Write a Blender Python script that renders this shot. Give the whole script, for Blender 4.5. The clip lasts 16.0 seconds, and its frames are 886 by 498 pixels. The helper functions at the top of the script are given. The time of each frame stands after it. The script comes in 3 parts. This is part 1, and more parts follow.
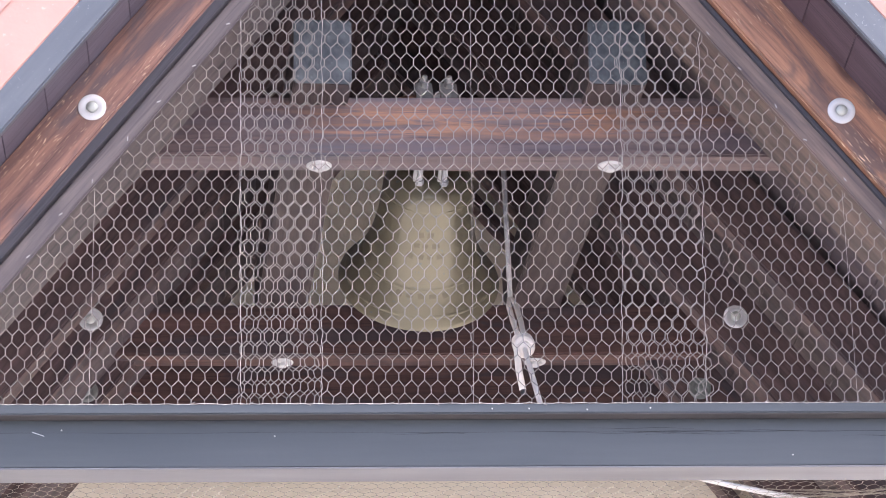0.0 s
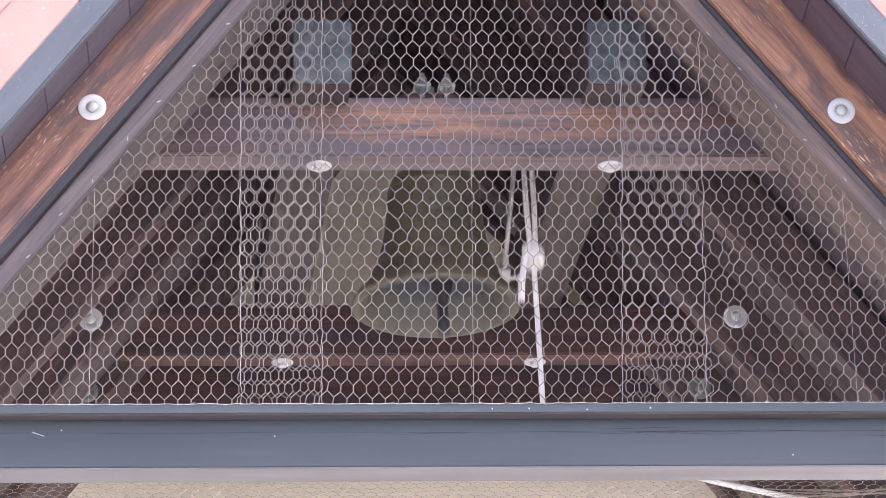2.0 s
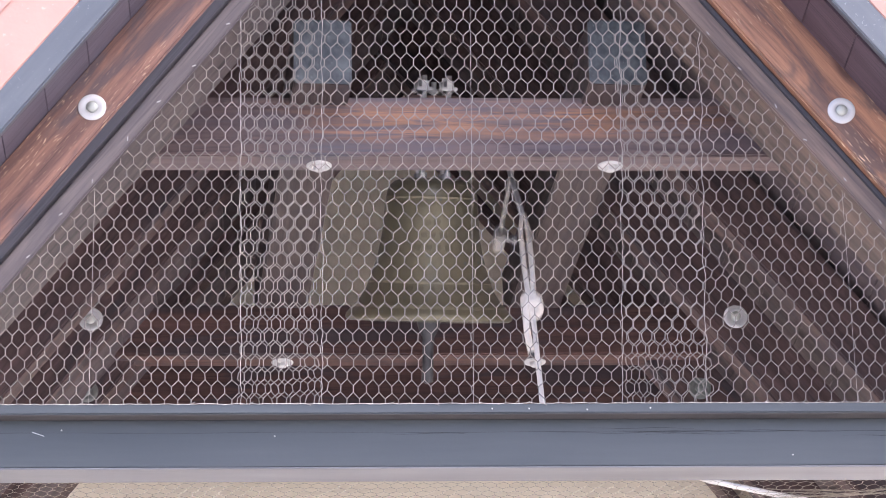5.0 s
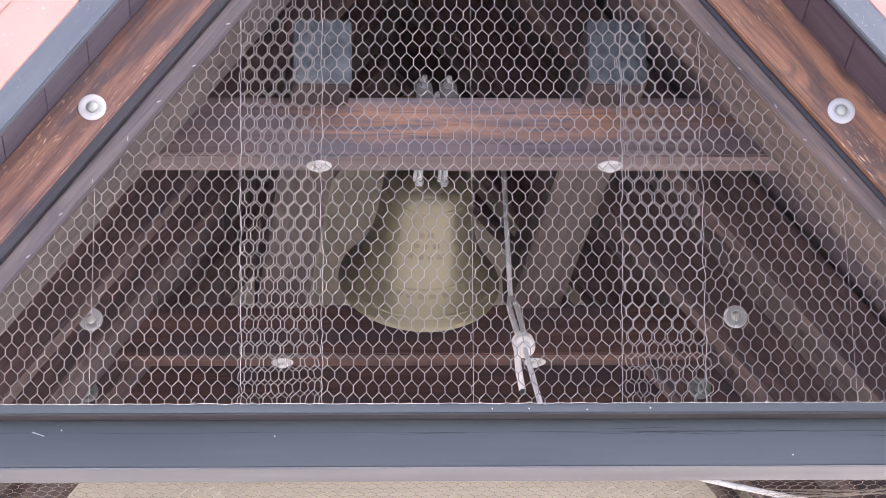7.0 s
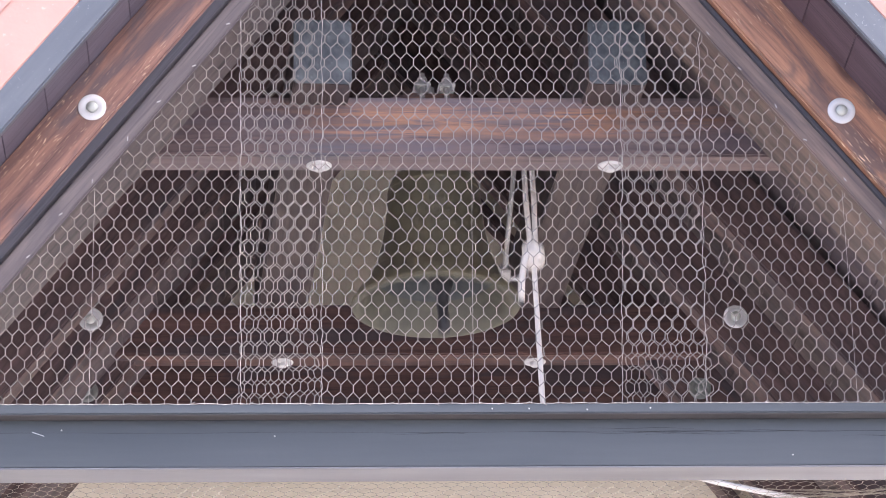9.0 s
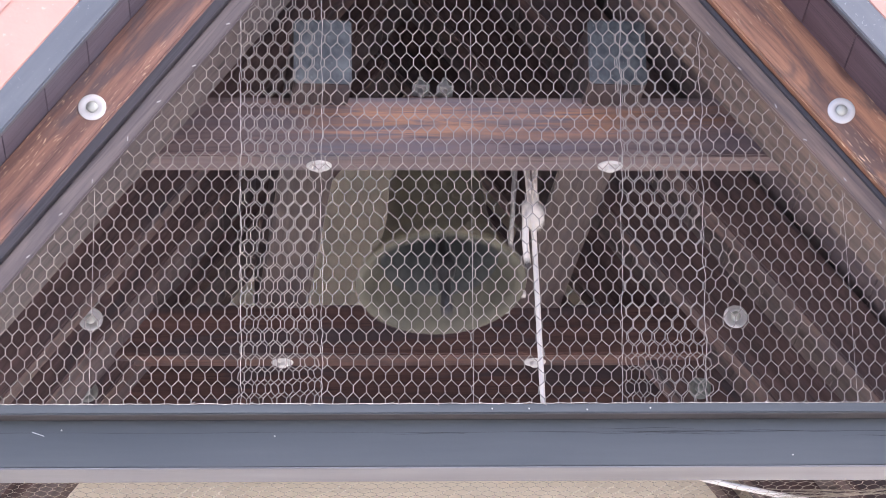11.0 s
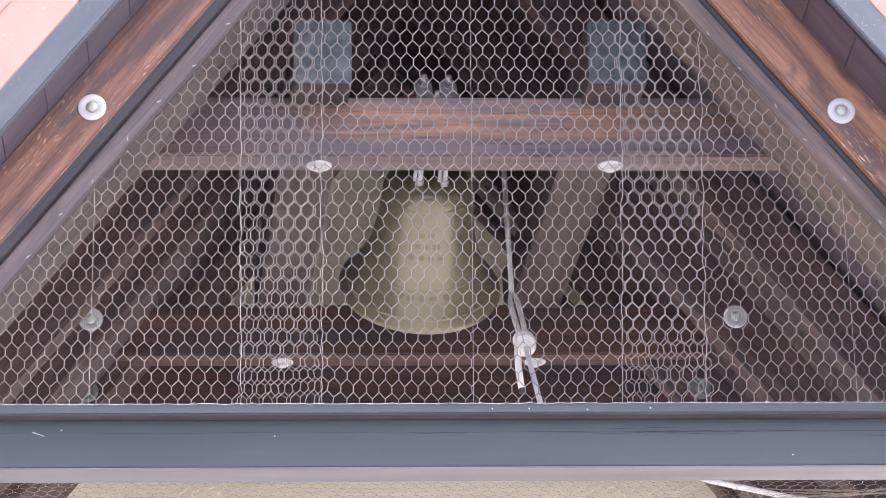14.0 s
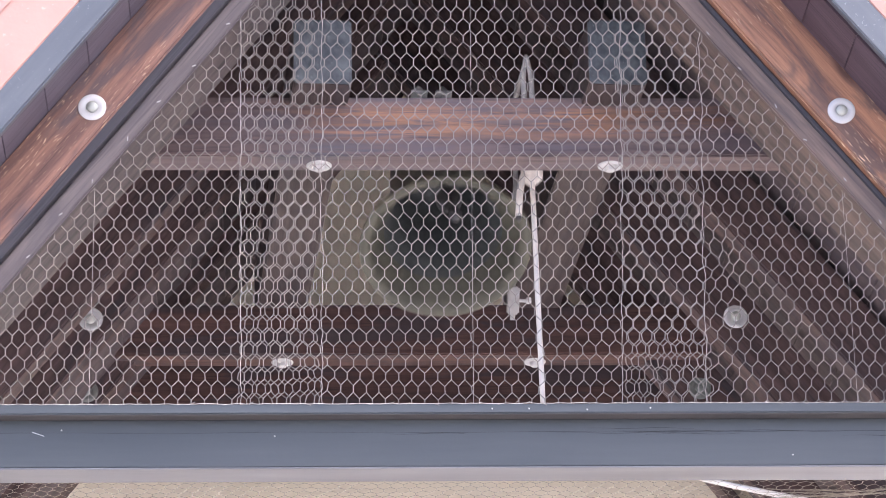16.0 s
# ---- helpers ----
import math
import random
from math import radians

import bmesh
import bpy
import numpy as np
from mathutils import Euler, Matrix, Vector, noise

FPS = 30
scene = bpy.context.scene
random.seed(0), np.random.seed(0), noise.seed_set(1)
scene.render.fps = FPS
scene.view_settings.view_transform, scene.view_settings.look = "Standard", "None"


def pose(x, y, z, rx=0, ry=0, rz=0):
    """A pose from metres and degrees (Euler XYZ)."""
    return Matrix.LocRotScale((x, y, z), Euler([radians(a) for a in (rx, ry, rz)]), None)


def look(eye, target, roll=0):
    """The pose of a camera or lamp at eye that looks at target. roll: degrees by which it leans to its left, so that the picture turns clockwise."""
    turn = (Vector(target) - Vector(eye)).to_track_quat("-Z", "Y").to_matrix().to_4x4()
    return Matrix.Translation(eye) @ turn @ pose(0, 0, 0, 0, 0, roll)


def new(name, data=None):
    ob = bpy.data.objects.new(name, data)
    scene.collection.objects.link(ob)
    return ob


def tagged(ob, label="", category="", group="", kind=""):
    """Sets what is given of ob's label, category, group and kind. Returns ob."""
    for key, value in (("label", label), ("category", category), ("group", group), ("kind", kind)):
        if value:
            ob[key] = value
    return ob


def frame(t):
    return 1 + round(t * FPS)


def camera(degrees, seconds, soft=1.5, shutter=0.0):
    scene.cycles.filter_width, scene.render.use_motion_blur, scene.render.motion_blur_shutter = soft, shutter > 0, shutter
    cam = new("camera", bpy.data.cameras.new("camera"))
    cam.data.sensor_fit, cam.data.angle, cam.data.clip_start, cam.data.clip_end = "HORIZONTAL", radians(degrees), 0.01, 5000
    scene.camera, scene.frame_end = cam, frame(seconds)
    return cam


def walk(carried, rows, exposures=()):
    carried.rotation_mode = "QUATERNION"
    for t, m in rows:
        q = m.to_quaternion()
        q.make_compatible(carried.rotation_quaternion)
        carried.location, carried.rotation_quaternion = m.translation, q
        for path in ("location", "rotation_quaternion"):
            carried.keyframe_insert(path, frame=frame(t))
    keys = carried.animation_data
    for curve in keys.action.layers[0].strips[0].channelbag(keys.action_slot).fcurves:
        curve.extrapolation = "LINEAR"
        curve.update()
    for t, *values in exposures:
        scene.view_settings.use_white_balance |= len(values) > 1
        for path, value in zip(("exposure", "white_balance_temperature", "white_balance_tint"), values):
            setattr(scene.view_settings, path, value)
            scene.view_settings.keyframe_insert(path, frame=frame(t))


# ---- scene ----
# ---------------------------------------------------------------- camera
cam = camera(14.99, 16.0, soft=0.9, shutter=0.3)
EYE, AIM = (-0.3168, -6.045, 1.6), (0.0, 0.0, 4.0457)
CAM_POSE = look(EYE, AIM, -1.15)
walk(cam, [(0.0, CAM_POSE), (16.0, CAM_POSE)], [(0.0, 1.84, 6030, 19), (16.0, 1.84, 6030, 19)])

# ---------------------------------------------------------------- light
world = bpy.data.worlds.new("World")
scene.world = world
world.use_nodes = True
wn = world.node_tree.nodes
sky = wn.new("ShaderNodeTexSky")
sky.sky_type = "NISHITA"
sky.sun_disc = False
sky.sun_elevation, sky.sun_rotation = radians(57), radians(107.7)
sky.air_density, sky.dust_density, sky.ozone_density = 0.85, 6.0, 0.7
wn["Background"].inputs["Strength"].default_value = 0.15
world.node_tree.links.new(sky.outputs[0], wn["Background"].inputs["Color"])
sun_data = bpy.data.lights.new("sun", "SUN")
sun_data.energy, sun_data.angle, sun_data.color = 1.6, radians(5), (1.0, 0.95, 0.9)
sun = new("sun", sun_data)
sun.matrix_world = look((5.0, -1.6, 8.0), (0, 0, 0))


# ---------------------------------------------------------------- materials
def material(name, rough=0.6, metal=0.0):
    m = bpy.data.materials.new(name)
    m.use_nodes = True
    nt = m.node_tree
    b = nt.nodes["Principled BSDF"]
    b.inputs["Roughness"].default_value, b.inputs["Metallic"].default_value = rough, metal
    return m, nt, b


def node(nt, kind, **values):
    n = nt.nodes.new(kind)
    for key, v in values.items():
        n.inputs[key.replace("_", " ")].default_value = v
    return n


def ramp(nt, source, stops):
    r = nt.nodes.new("ShaderNodeValToRGB")
    e = r.color_ramp.elements
    while len(e) < len(stops):
        e.new(0.5)
    for el, (p, c) in zip(e, stops):
        el.position, el.color = p, (*c, 1)
    nt.links.new(source, r.inputs[0])
    return r


def coords(nt, scale, what="Object", shift=True):
    """Object coordinates, moved by the object's random number so that alike pieces differ."""
    tc = nt.nodes.new("ShaderNodeTexCoord")
    mp = nt.nodes.new("ShaderNodeMapping")
    mp.inputs["Scale"].default_value = scale
    nt.links.new(tc.outputs[what], mp.inputs["Vector"])
    if shift:
        oi = nt.nodes.new("ShaderNodeObjectInfo")
        k = nt.nodes.new("ShaderNodeMath")
        k.operation = "MULTIPLY"
        k.inputs[1].default_value = 37.0
        nt.links.new(oi.outputs["Random"], k.inputs[0])
        nt.links.new(k.outputs[0], mp.inputs["Location"])
    return mp.outputs[0]


def mixed(nt, fac, a, b, mode="MIX"):
    mx = nt.nodes.new("ShaderNodeMix")
    mx.data_type, mx.blend_type = "RGBA", mode
    for s, v in ((mx.inputs[0], fac), (mx.inputs[6], a), (mx.inputs[7], b)):
        if hasattr(v, "links"):
            nt.links.new(v, s)
        else:
            s.default_value = v if isinstance(v, float) else (*v, 1)
    return mx.outputs[2]


def relief(nt, b, height, strength, distance):
    bp = nt.nodes.new("ShaderNodeBump")
    bp.inputs["Strength"].default_value, bp.inputs["Distance"].default_value = strength, distance
    nt.links.new(height, bp.inputs["Height"])
    nt.links.new(bp.outputs[0], b.inputs["Normal"])


def wood(name, dark, mid, light, fleck=None, rough=0.5, stain=(0.05, 0.045, 0.055), cover=(0.5, 0.68), bare=()):
    """Stained timber, its grain along the local x axis; fleck: bare wood where the stain has flaked;
    bare: (colour, x0, x1, z0, z1), weathered stretches where the stain has worn through."""
    m, nt, b = material(name, rough)
    v = coords(nt, (1.6, 26, 26))
    grain = node(nt, "ShaderNodeTexNoise", Scale=1.0, Detail=8.0, Roughness=0.65, Distortion=0.4)
    nt.links.new(v, grain.inputs["Vector"])
    col = ramp(nt, grain.outputs[0], [(0.33, dark), (0.5, mid), (0.68, light)]).outputs[0]
    fine = node(nt, "ShaderNodeTexNoise", Scale=1.0, Detail=5.0, Roughness=0.7, Distortion=0.2)
    nt.links.new(coords(nt, (7, 190, 190)), fine.inputs["Vector"])
    streak = ramp(nt, fine.outputs[0], [(0.34, (0.62, 0.62, 0.64)), (0.5, (1, 1, 1)), (0.66, (1.0, 0.97, 0.94))]).outputs[0]
    col = mixed(nt, 1.0, col, streak, "MULTIPLY")
    v2 = coords(nt, (1.5, 7, 7))
    patch = node(nt, "ShaderNodeTexNoise", Scale=2.6, Detail=4.0, Roughness=0.6, Distortion=0.6)
    nt.links.new(v2, patch.inputs["Vector"])
    pm = ramp(nt, patch.outputs[0], [(cover[0], (0, 0, 0)), (cover[1], (0.75, 0.75, 0.75))]).outputs[0]
    col = mixed(nt, pm, col, stain)
    for warm, x0, x1, z0, z1 in bare:
        tc = nt.nodes.new("ShaderNodeTexCoord")
        xyz = nt.nodes.new("ShaderNodeSeparateXYZ")
        wob = node(nt, "ShaderNodeTexNoise", Scale=1.0, Detail=5.0, Roughness=0.6)
        nt.links.new(coords(nt, (3.5, 12, 34), shift=False), wob.inputs["Vector"])
        jog = nt.nodes.new("ShaderNodeVectorMath")
        jog.operation = "MULTIPLY_ADD"
        jog.inputs[1].default_value = (0.5, 0.0, 0.09)
        nt.links.new(wob.outputs["Color"], jog.inputs[0])
        nt.links.new(tc.outputs["Object"], jog.inputs[2])
        nt.links.new(jog.outputs[0], xyz.inputs[0])
        mask = None
        for axis, lo, hi, soft_edge in (("X", x0 + 0.25, x1 + 0.25, 0.09), ("Z", z0 + 0.045, z1 + 0.045, 0.018)):
            for a0, a1 in ((lo - soft_edge, lo + soft_edge), (hi + soft_edge, hi - soft_edge)):
                mr = nt.nodes.new("ShaderNodeMapRange")
                mr.inputs["From Min"].default_value, mr.inputs["From Max"].default_value = a0, a1
                nt.links.new(xyz.outputs[axis], mr.inputs["Value"])
                if mask is None:
                    mask = mr.outputs[0]
                else:
                    mul = nt.nodes.new("ShaderNodeMath")
                    mul.operation = "MULTIPLY"
                    nt.links.new(mask, mul.inputs[0])
                    nt.links.new(mr.outputs[0], mul.inputs[1])
                    mask = mul.outputs[0]
        worn = ramp(nt, grain.outputs[0], [(0.30, tuple(0.35 * c for c in warm)), (0.48, tuple(0.75 * c for c in warm)), (0.62, warm)]).outputs[0]
        rub = node(nt, "ShaderNodeTexNoise", Scale=1.0, Detail=6.0, Roughness=0.7, Distortion=0.5)
        nt.links.new(coords(nt, (4, 30, 62), shift=False), rub.inputs["Vector"])
        gaps = ramp(nt, rub.outputs[0], [(0.40, (0, 0, 0)), (0.56, (1, 1, 1))]).outputs[0]
        col = mixed(nt, mixed(nt, 1.0, gaps, mask, "MULTIPLY"), col, worn)
    # knots
    v3 = coords(nt, (2.6, 7, 7))
    vor = node(nt, "ShaderNodeTexVoronoi", Scale=1.3)
    nt.links.new(v3, vor.inputs["Vector"])
    km = ramp(nt, vor.outputs[0], [(0.05, (0.9, 0.9, 0.9)), (0.16, (0, 0, 0))]).outputs[0]
    col = mixed(nt, km, col, dark)
    if fleck:
        v4 = coords(nt, (48, 340, 340))
        fl = node(nt, "ShaderNodeTexNoise", Scale=1.0, Detail=3.0, Roughness=0.5)
        nt.links.new(v4, fl.inputs["Vector"])
        v5 = coords(nt, (2.2, 9, 9))
        zone = node(nt, "ShaderNodeTexNoise", Scale=1.3, Detail=2.0)
        nt.links.new(v5, zone.inputs["Vector"])
        zr = ramp(nt, zone.outputs[0], [(0.44, (0, 0, 0)), (0.60, (1, 1, 1))]).outputs[0]
        fr = ramp(nt, fl.outputs[0], [(0.615, (0, 0, 0)), (0.66, (1, 1, 1))]).outputs[0]
        col = mixed(nt, mixed(nt, 1.0, zr, fr, "MULTIPLY"), col, fleck)
    nt.links.new(col, b.inputs["Base Color"])
    relief(nt, b, grain.outputs[0], 0.35, 0.004)
    return m


def speckled(name, base, other, rough=0.5, metal=0.0, scale=(6, 6, 6), fine=90.0, spot=None, bump=0.15, shift=True):
    m, nt, b = material(name, rough, metal)
    v = coords(nt, scale, shift=shift)
    n = node(nt, "ShaderNodeTexNoise", Scale=1.0, Detail=6.0, Roughness=0.6)
    nt.links.new(v, n.inputs["Vector"])
    col = ramp(nt, n.outputs[0], [(0.3, base), (0.7, other)]).outputs[0]
    f = node(nt, "ShaderNodeTexNoise", Scale=fine, Detail=4.0)
    nt.links.new(coords(nt, (1, 1, 1), shift=shift), f.inputs["Vector"])
    if spot:
        sm = ramp(nt, f.outputs[0], [(0.66, (0, 0, 0)), (0.72, (1, 1, 1))]).outputs[0]
        col = mixed(nt, sm, col, spot)
    nt.links.new(col, b.inputs["Base Color"])
    rr = ramp(nt, n.outputs[0], [(0.2, (rough * 0.75,) * 3), (0.8, (min(1, rough * 1.25),) * 3)])
    nt.links.new(rr.outputs[0], b.inputs["Roughness"])
    relief(nt, b, f.outputs[0], bump, 0.002)
    return m


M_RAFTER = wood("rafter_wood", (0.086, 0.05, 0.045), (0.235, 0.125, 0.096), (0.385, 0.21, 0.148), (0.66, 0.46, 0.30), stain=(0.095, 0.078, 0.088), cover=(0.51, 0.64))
# right front rafter: paler and more orange than the left one
M_RAFTER_ORANGE = wood("sun_bleached_rafter_wood", (0.098, 0.053, 0.043), (0.30, 0.155, 0.105), (0.53, 0.275, 0.158), (0.80, 0.56, 0.37), stain=(0.10, 0.075, 0.075), cover=(0.49, 0.61))
M_BEAM = wood("beam_wood", (0.10, 0.074, 0.077), (0.165, 0.121, 0.121), (0.225, 0.163, 0.155), stain=(0.15, 0.124, 0.142), cover=(0.45, 0.6), bare=(((0.45, 0.235, 0.14), -0.27, 0.40, 0.045, 0.112), ((0.38, 0.205, 0.135), 0.50, 0.66, 0.06, 0.115), ((0.10, 0.13, 0.175), -0.31, -0.22, -0.01, 0.024)))
M_HEAD = wood("headstock_wood", (0.085, 0.05, 0.045), (0.20, 0.105, 0.078), (0.34, 0.175, 0.098), stain=(0.105, 0.084, 0.098), cover=(0.45, 0.55))
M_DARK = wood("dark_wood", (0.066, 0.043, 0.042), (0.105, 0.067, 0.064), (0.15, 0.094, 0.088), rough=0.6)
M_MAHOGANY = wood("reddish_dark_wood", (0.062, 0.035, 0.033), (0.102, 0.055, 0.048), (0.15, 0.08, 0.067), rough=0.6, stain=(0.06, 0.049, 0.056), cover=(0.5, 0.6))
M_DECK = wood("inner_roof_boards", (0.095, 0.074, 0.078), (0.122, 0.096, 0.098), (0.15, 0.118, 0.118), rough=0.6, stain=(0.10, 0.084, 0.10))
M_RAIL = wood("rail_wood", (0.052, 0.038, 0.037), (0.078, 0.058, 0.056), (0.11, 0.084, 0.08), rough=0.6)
M_BATTEN = wood("batten_wood", (0.062, 0.052, 0.054), (0.12, 0.10, 0.10), (0.185, 0.154, 0.146), stain=(0.08, 0.07, 0.077))
M_BATTEN_WARM = wood("brown_batten_wood", (0.075, 0.055, 0.05), (0.155, 0.115, 0.10), (0.25, 0.18, 0.145), stain=(0.095, 0.08, 0.08))
# dark colour that paints the shadow gap under the front rafters
M_SHADOW_GAP = wood("packing_wood", (0.036, 0.034, 0.04), (0.05, 0.047, 0.055), (0.072, 0.066, 0.074), stain=(0.045, 0.043, 0.052))
M_SOFFIT = wood("soffit_paint", (0.092, 0.080, 0.104), (0.116, 0.102, 0.13), (0.14, 0.124, 0.157), rough=0.5, stain=(0.083, 0.071, 0.09))
# east overhang boards: darker and redder than the west ones
M_SOFFIT_PLUM = wood("plum_soffit_paint", (0.076, 0.053, 0.068), (0.096, 0.068, 0.086), (0.12, 0.085, 0.106), rough=0.5, stain=(0.07, 0.048, 0.06))
M_METAL = speckled("grey_painted_metal", (0.098, 0.111, 0.128), (0.132, 0.146, 0.164), 0.45, 0.15, (3, 9, 30), 160.0, (0.20, 0.218, 0.238), 0.05)
M_SILL = speckled("grey_painted_sill", (0.058, 0.0675, 0.075), (0.078, 0.090, 0.100), 0.42, 0.0, (1.2, 9, 14), 140.0, None, 0.06)
M_CRACK = speckled("crack_shadow", (0.03, 0.03, 0.033), (0.045, 0.045, 0.05), 0.9)
M_SILL_UNDER = speckled("pale_flashing", (0.15, 0.15, 0.165), (0.27, 0.27, 0.29), 0.4, 0.2, (1.5, 12, 30), 120.0, None, 0.05)
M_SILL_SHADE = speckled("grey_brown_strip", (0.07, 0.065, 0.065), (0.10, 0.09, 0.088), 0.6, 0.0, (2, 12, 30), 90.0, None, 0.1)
M_RAIL_END = speckled("zinc_cap", (0.042, 0.052, 0.06), (0.15, 0.168, 0.18), 0.6, 0.1, (38, 38, 30), 160.0, (0.22, 0.235, 0.24), 0.3)
M_CREAM = speckled("cream_render", (0.82, 0.74, 0.58), (0.89, 0.82, 0.67), 0.9, 0.0, (1.5, 1.5, 1.5), 120.0, None, 0.25)
M_STEEL = speckled("galvanised_steel", (0.62, 0.62, 0.62), (0.74, 0.74, 0.74), 0.38, 0.15, (20, 20, 20), 200.0, None, 0.08)
M_BOLT = speckled("zinc_plated_bolt", (0.44, 0.46, 0.42), (0.56, 0.58, 0.53), 0.35, 0.4, (40, 40, 40), 200.0, None, 0.08)
# darker, greener steel for the washers of the rear rafters
M_DULL_STEEL = speckled("weathered_steel", (0.17, 0.185, 0.17), (0.25, 0.265, 0.245), 0.5, 0.3, (20, 20, 20), 200.0, None, 0.1)
M_ROD = speckled("grey_rod_steel", (0.42, 0.41, 0.40), (0.56, 0.55, 0.53), 0.45, 0.2, (20, 20, 20), 200.0, None, 0.08)
M_WIRE = speckled("galvanised_wire", (0.27, 0.25, 0.233), (0.35, 0.326, 0.305), 0.65, 0.0, (9, 9, 9), 200.0, None, 0.0)
M_SELVAGE = speckled("bright_edge_wire", (0.36, 0.34, 0.32), (0.46, 0.435, 0.41), 0.6, 0.0, (9, 9, 9), 200.0, None, 0.0)
M_WIRE_DULL = speckled("dull_wire", (0.34, 0.30, 0.24), (0.46, 0.41, 0.33), 0.7, 0.0, (9, 9, 9), 200.0, None, 0.0)
M_TILE = speckled("terracotta_tile", (0.47, 0.275, 0.232), (0.54, 0.325, 0.275), 0.85, 0.0, (7, 7, 7), 90.0, (0.57, 0.37, 0.315), 0.3)
M_BRONZE = speckled("weathered_bronze", (0.236, 0.218, 0.148), (0.305, 0.270, 0.172), 0.36, 0.38, (9, 9, 9), 60.0, (0.21, 0.232, 0.195), 0.10)
# rim and interior colours hold the light falling off inside the bell
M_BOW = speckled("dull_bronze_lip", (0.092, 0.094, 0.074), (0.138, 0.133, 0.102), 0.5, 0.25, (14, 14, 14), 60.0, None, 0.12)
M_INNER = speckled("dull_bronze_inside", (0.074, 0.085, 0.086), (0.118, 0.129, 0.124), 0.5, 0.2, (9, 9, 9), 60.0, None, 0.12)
M_BRONZE.node_tree.nodes["Principled BSDF"].inputs["Coat Weight"].default_value = 0.35
M_BRONZE.node_tree.nodes["Principled BSDF"].inputs["Coat Roughness"].default_value = 0.22
M_RELIEF = speckled("darker_bronze", (0.18, 0.165, 0.112), (0.24, 0.212, 0.14), 0.42, 0.38, (30, 30, 30), 90.0, None, 0.1)
M_IRON = speckled("dark_iron", (0.06, 0.06, 0.065), (0.10, 0.10, 0.105), 0.5, 0.5, (20, 20, 20), 90.0, None, 0.1)
M_ROPE = speckled("white_rope", (0.84, 0.785, 0.72), (0.90, 0.85, 0.79), 0.85, 0.0, (60, 60, 60), 400.0, None, 0.5)
M_GROUND = speckled("pale_paving", (0.30, 0.295, 0.285), (0.385, 0.378, 0.368), 0.9, 0.0, (0.4, 0.4, 0.4), 30.0, None, 0.3, False)


# ---------------------------------------------------------------- mesh helpers
def part(name, bm, mat, parent=None, label="", at=None, smooth=False):
    """Link a bmesh as one mesh object, under a thing or at top level."""
    me = bpy.data.meshes.new(name)
    if smooth:
        for f in bm.faces:
            f.smooth = True
    bm.to_mesh(me)
    bm.free()
    me.materials.append(mat)
    ob = new(name, me)
    ob.parent = parent
    if at is not None:
        ob.matrix_basis = at
    return tagged(ob, label)


def share(ob, parent, at):
    """A further object on ob's mesh."""
    c = new(ob.name.split(".")[0], ob.data)
    c.parent = parent
    c.matrix_basis = at
    return c


def box(x0, x1, y0, y1, z0, z1, bevel=0.003, bm=None):
    bm = bm or bmesh.new()
    m = Matrix.Translation(((x0 + x1) / 2, (y0 + y1) / 2, (z0 + z1) / 2)) @ Matrix.Diagonal((x1 - x0, y1 - y0, z1 - z0, 1))
    r = bmesh.ops.create_cube(bm, size=1, matrix=m)
    if bevel:
        es = list({e for v in r["verts"] for e in v.link_edges})
        bmesh.ops.bevel(bm, geom=es, offset=bevel, segments=2, affect="EDGES")
    return bm


def lathe(profile, n=48, bm=None, m=None):
    """Turn (radius, z) pairs round the z axis."""
    bm = bm or bmesh.new()
    rings = []
    for r, z in profile:
        if r < 1e-6:
            rings.append([bm.verts.new((0, 0, z))])
        else:
            rings.append([bm.verts.new((r * math.cos(2 * math.pi * i / n), r * math.sin(2 * math.pi * i / n), z)) for i in range(n)])
    for a, b in zip(rings, rings[1:]):
        for i in range(n):
            j = (i + 1) % n
            q = [a[i % len(a)], a[j % len(a)], b[j % len(b)], b[i % len(b)]]
            q = list(dict.fromkeys(q))
            if len(q) > 2:
                bm.faces.new(q)
    if m is not None:
        bmesh.ops.transform(bm, matrix=m, verts=[v for ring in rings for v in ring])
    bmesh.ops.recalc_face_normals(bm, faces=bm.faces[:])
    return bm


def tube(points, radius, sides=8, bm=None, twist=0.0):
    """A round bar along points."""
    bm = bm or bmesh.new()
    pts = [Vector(p) for p in points]
    rings, ref = [], Vector((0.31, 0.9, 0.2)).normalized()
    for i, p in enumerate(pts):
        d = (pts[min(i + 1, len(pts) - 1)] - pts[max(i - 1, 0)]).normalized()
        s = d.cross(ref).normalized()
        c = d.cross(s)
        r = radius[i] if isinstance(radius, (list, tuple)) else radius
        rings.append([bm.verts.new(p + r * (math.cos(a) * s + math.sin(a) * c)) for a in [2 * math.pi * k / sides + twist * i for k in range(sides)]])
    for a, b in zip(rings, rings[1:]):
        for k in range(sides):
            bm.faces.new((a[k], a[(k + 1) % sides], b[(k + 1) % sides], b[k]))
    bm.faces.new(rings[0][::-1])
    bm.faces.new(rings[-1])
    return bm


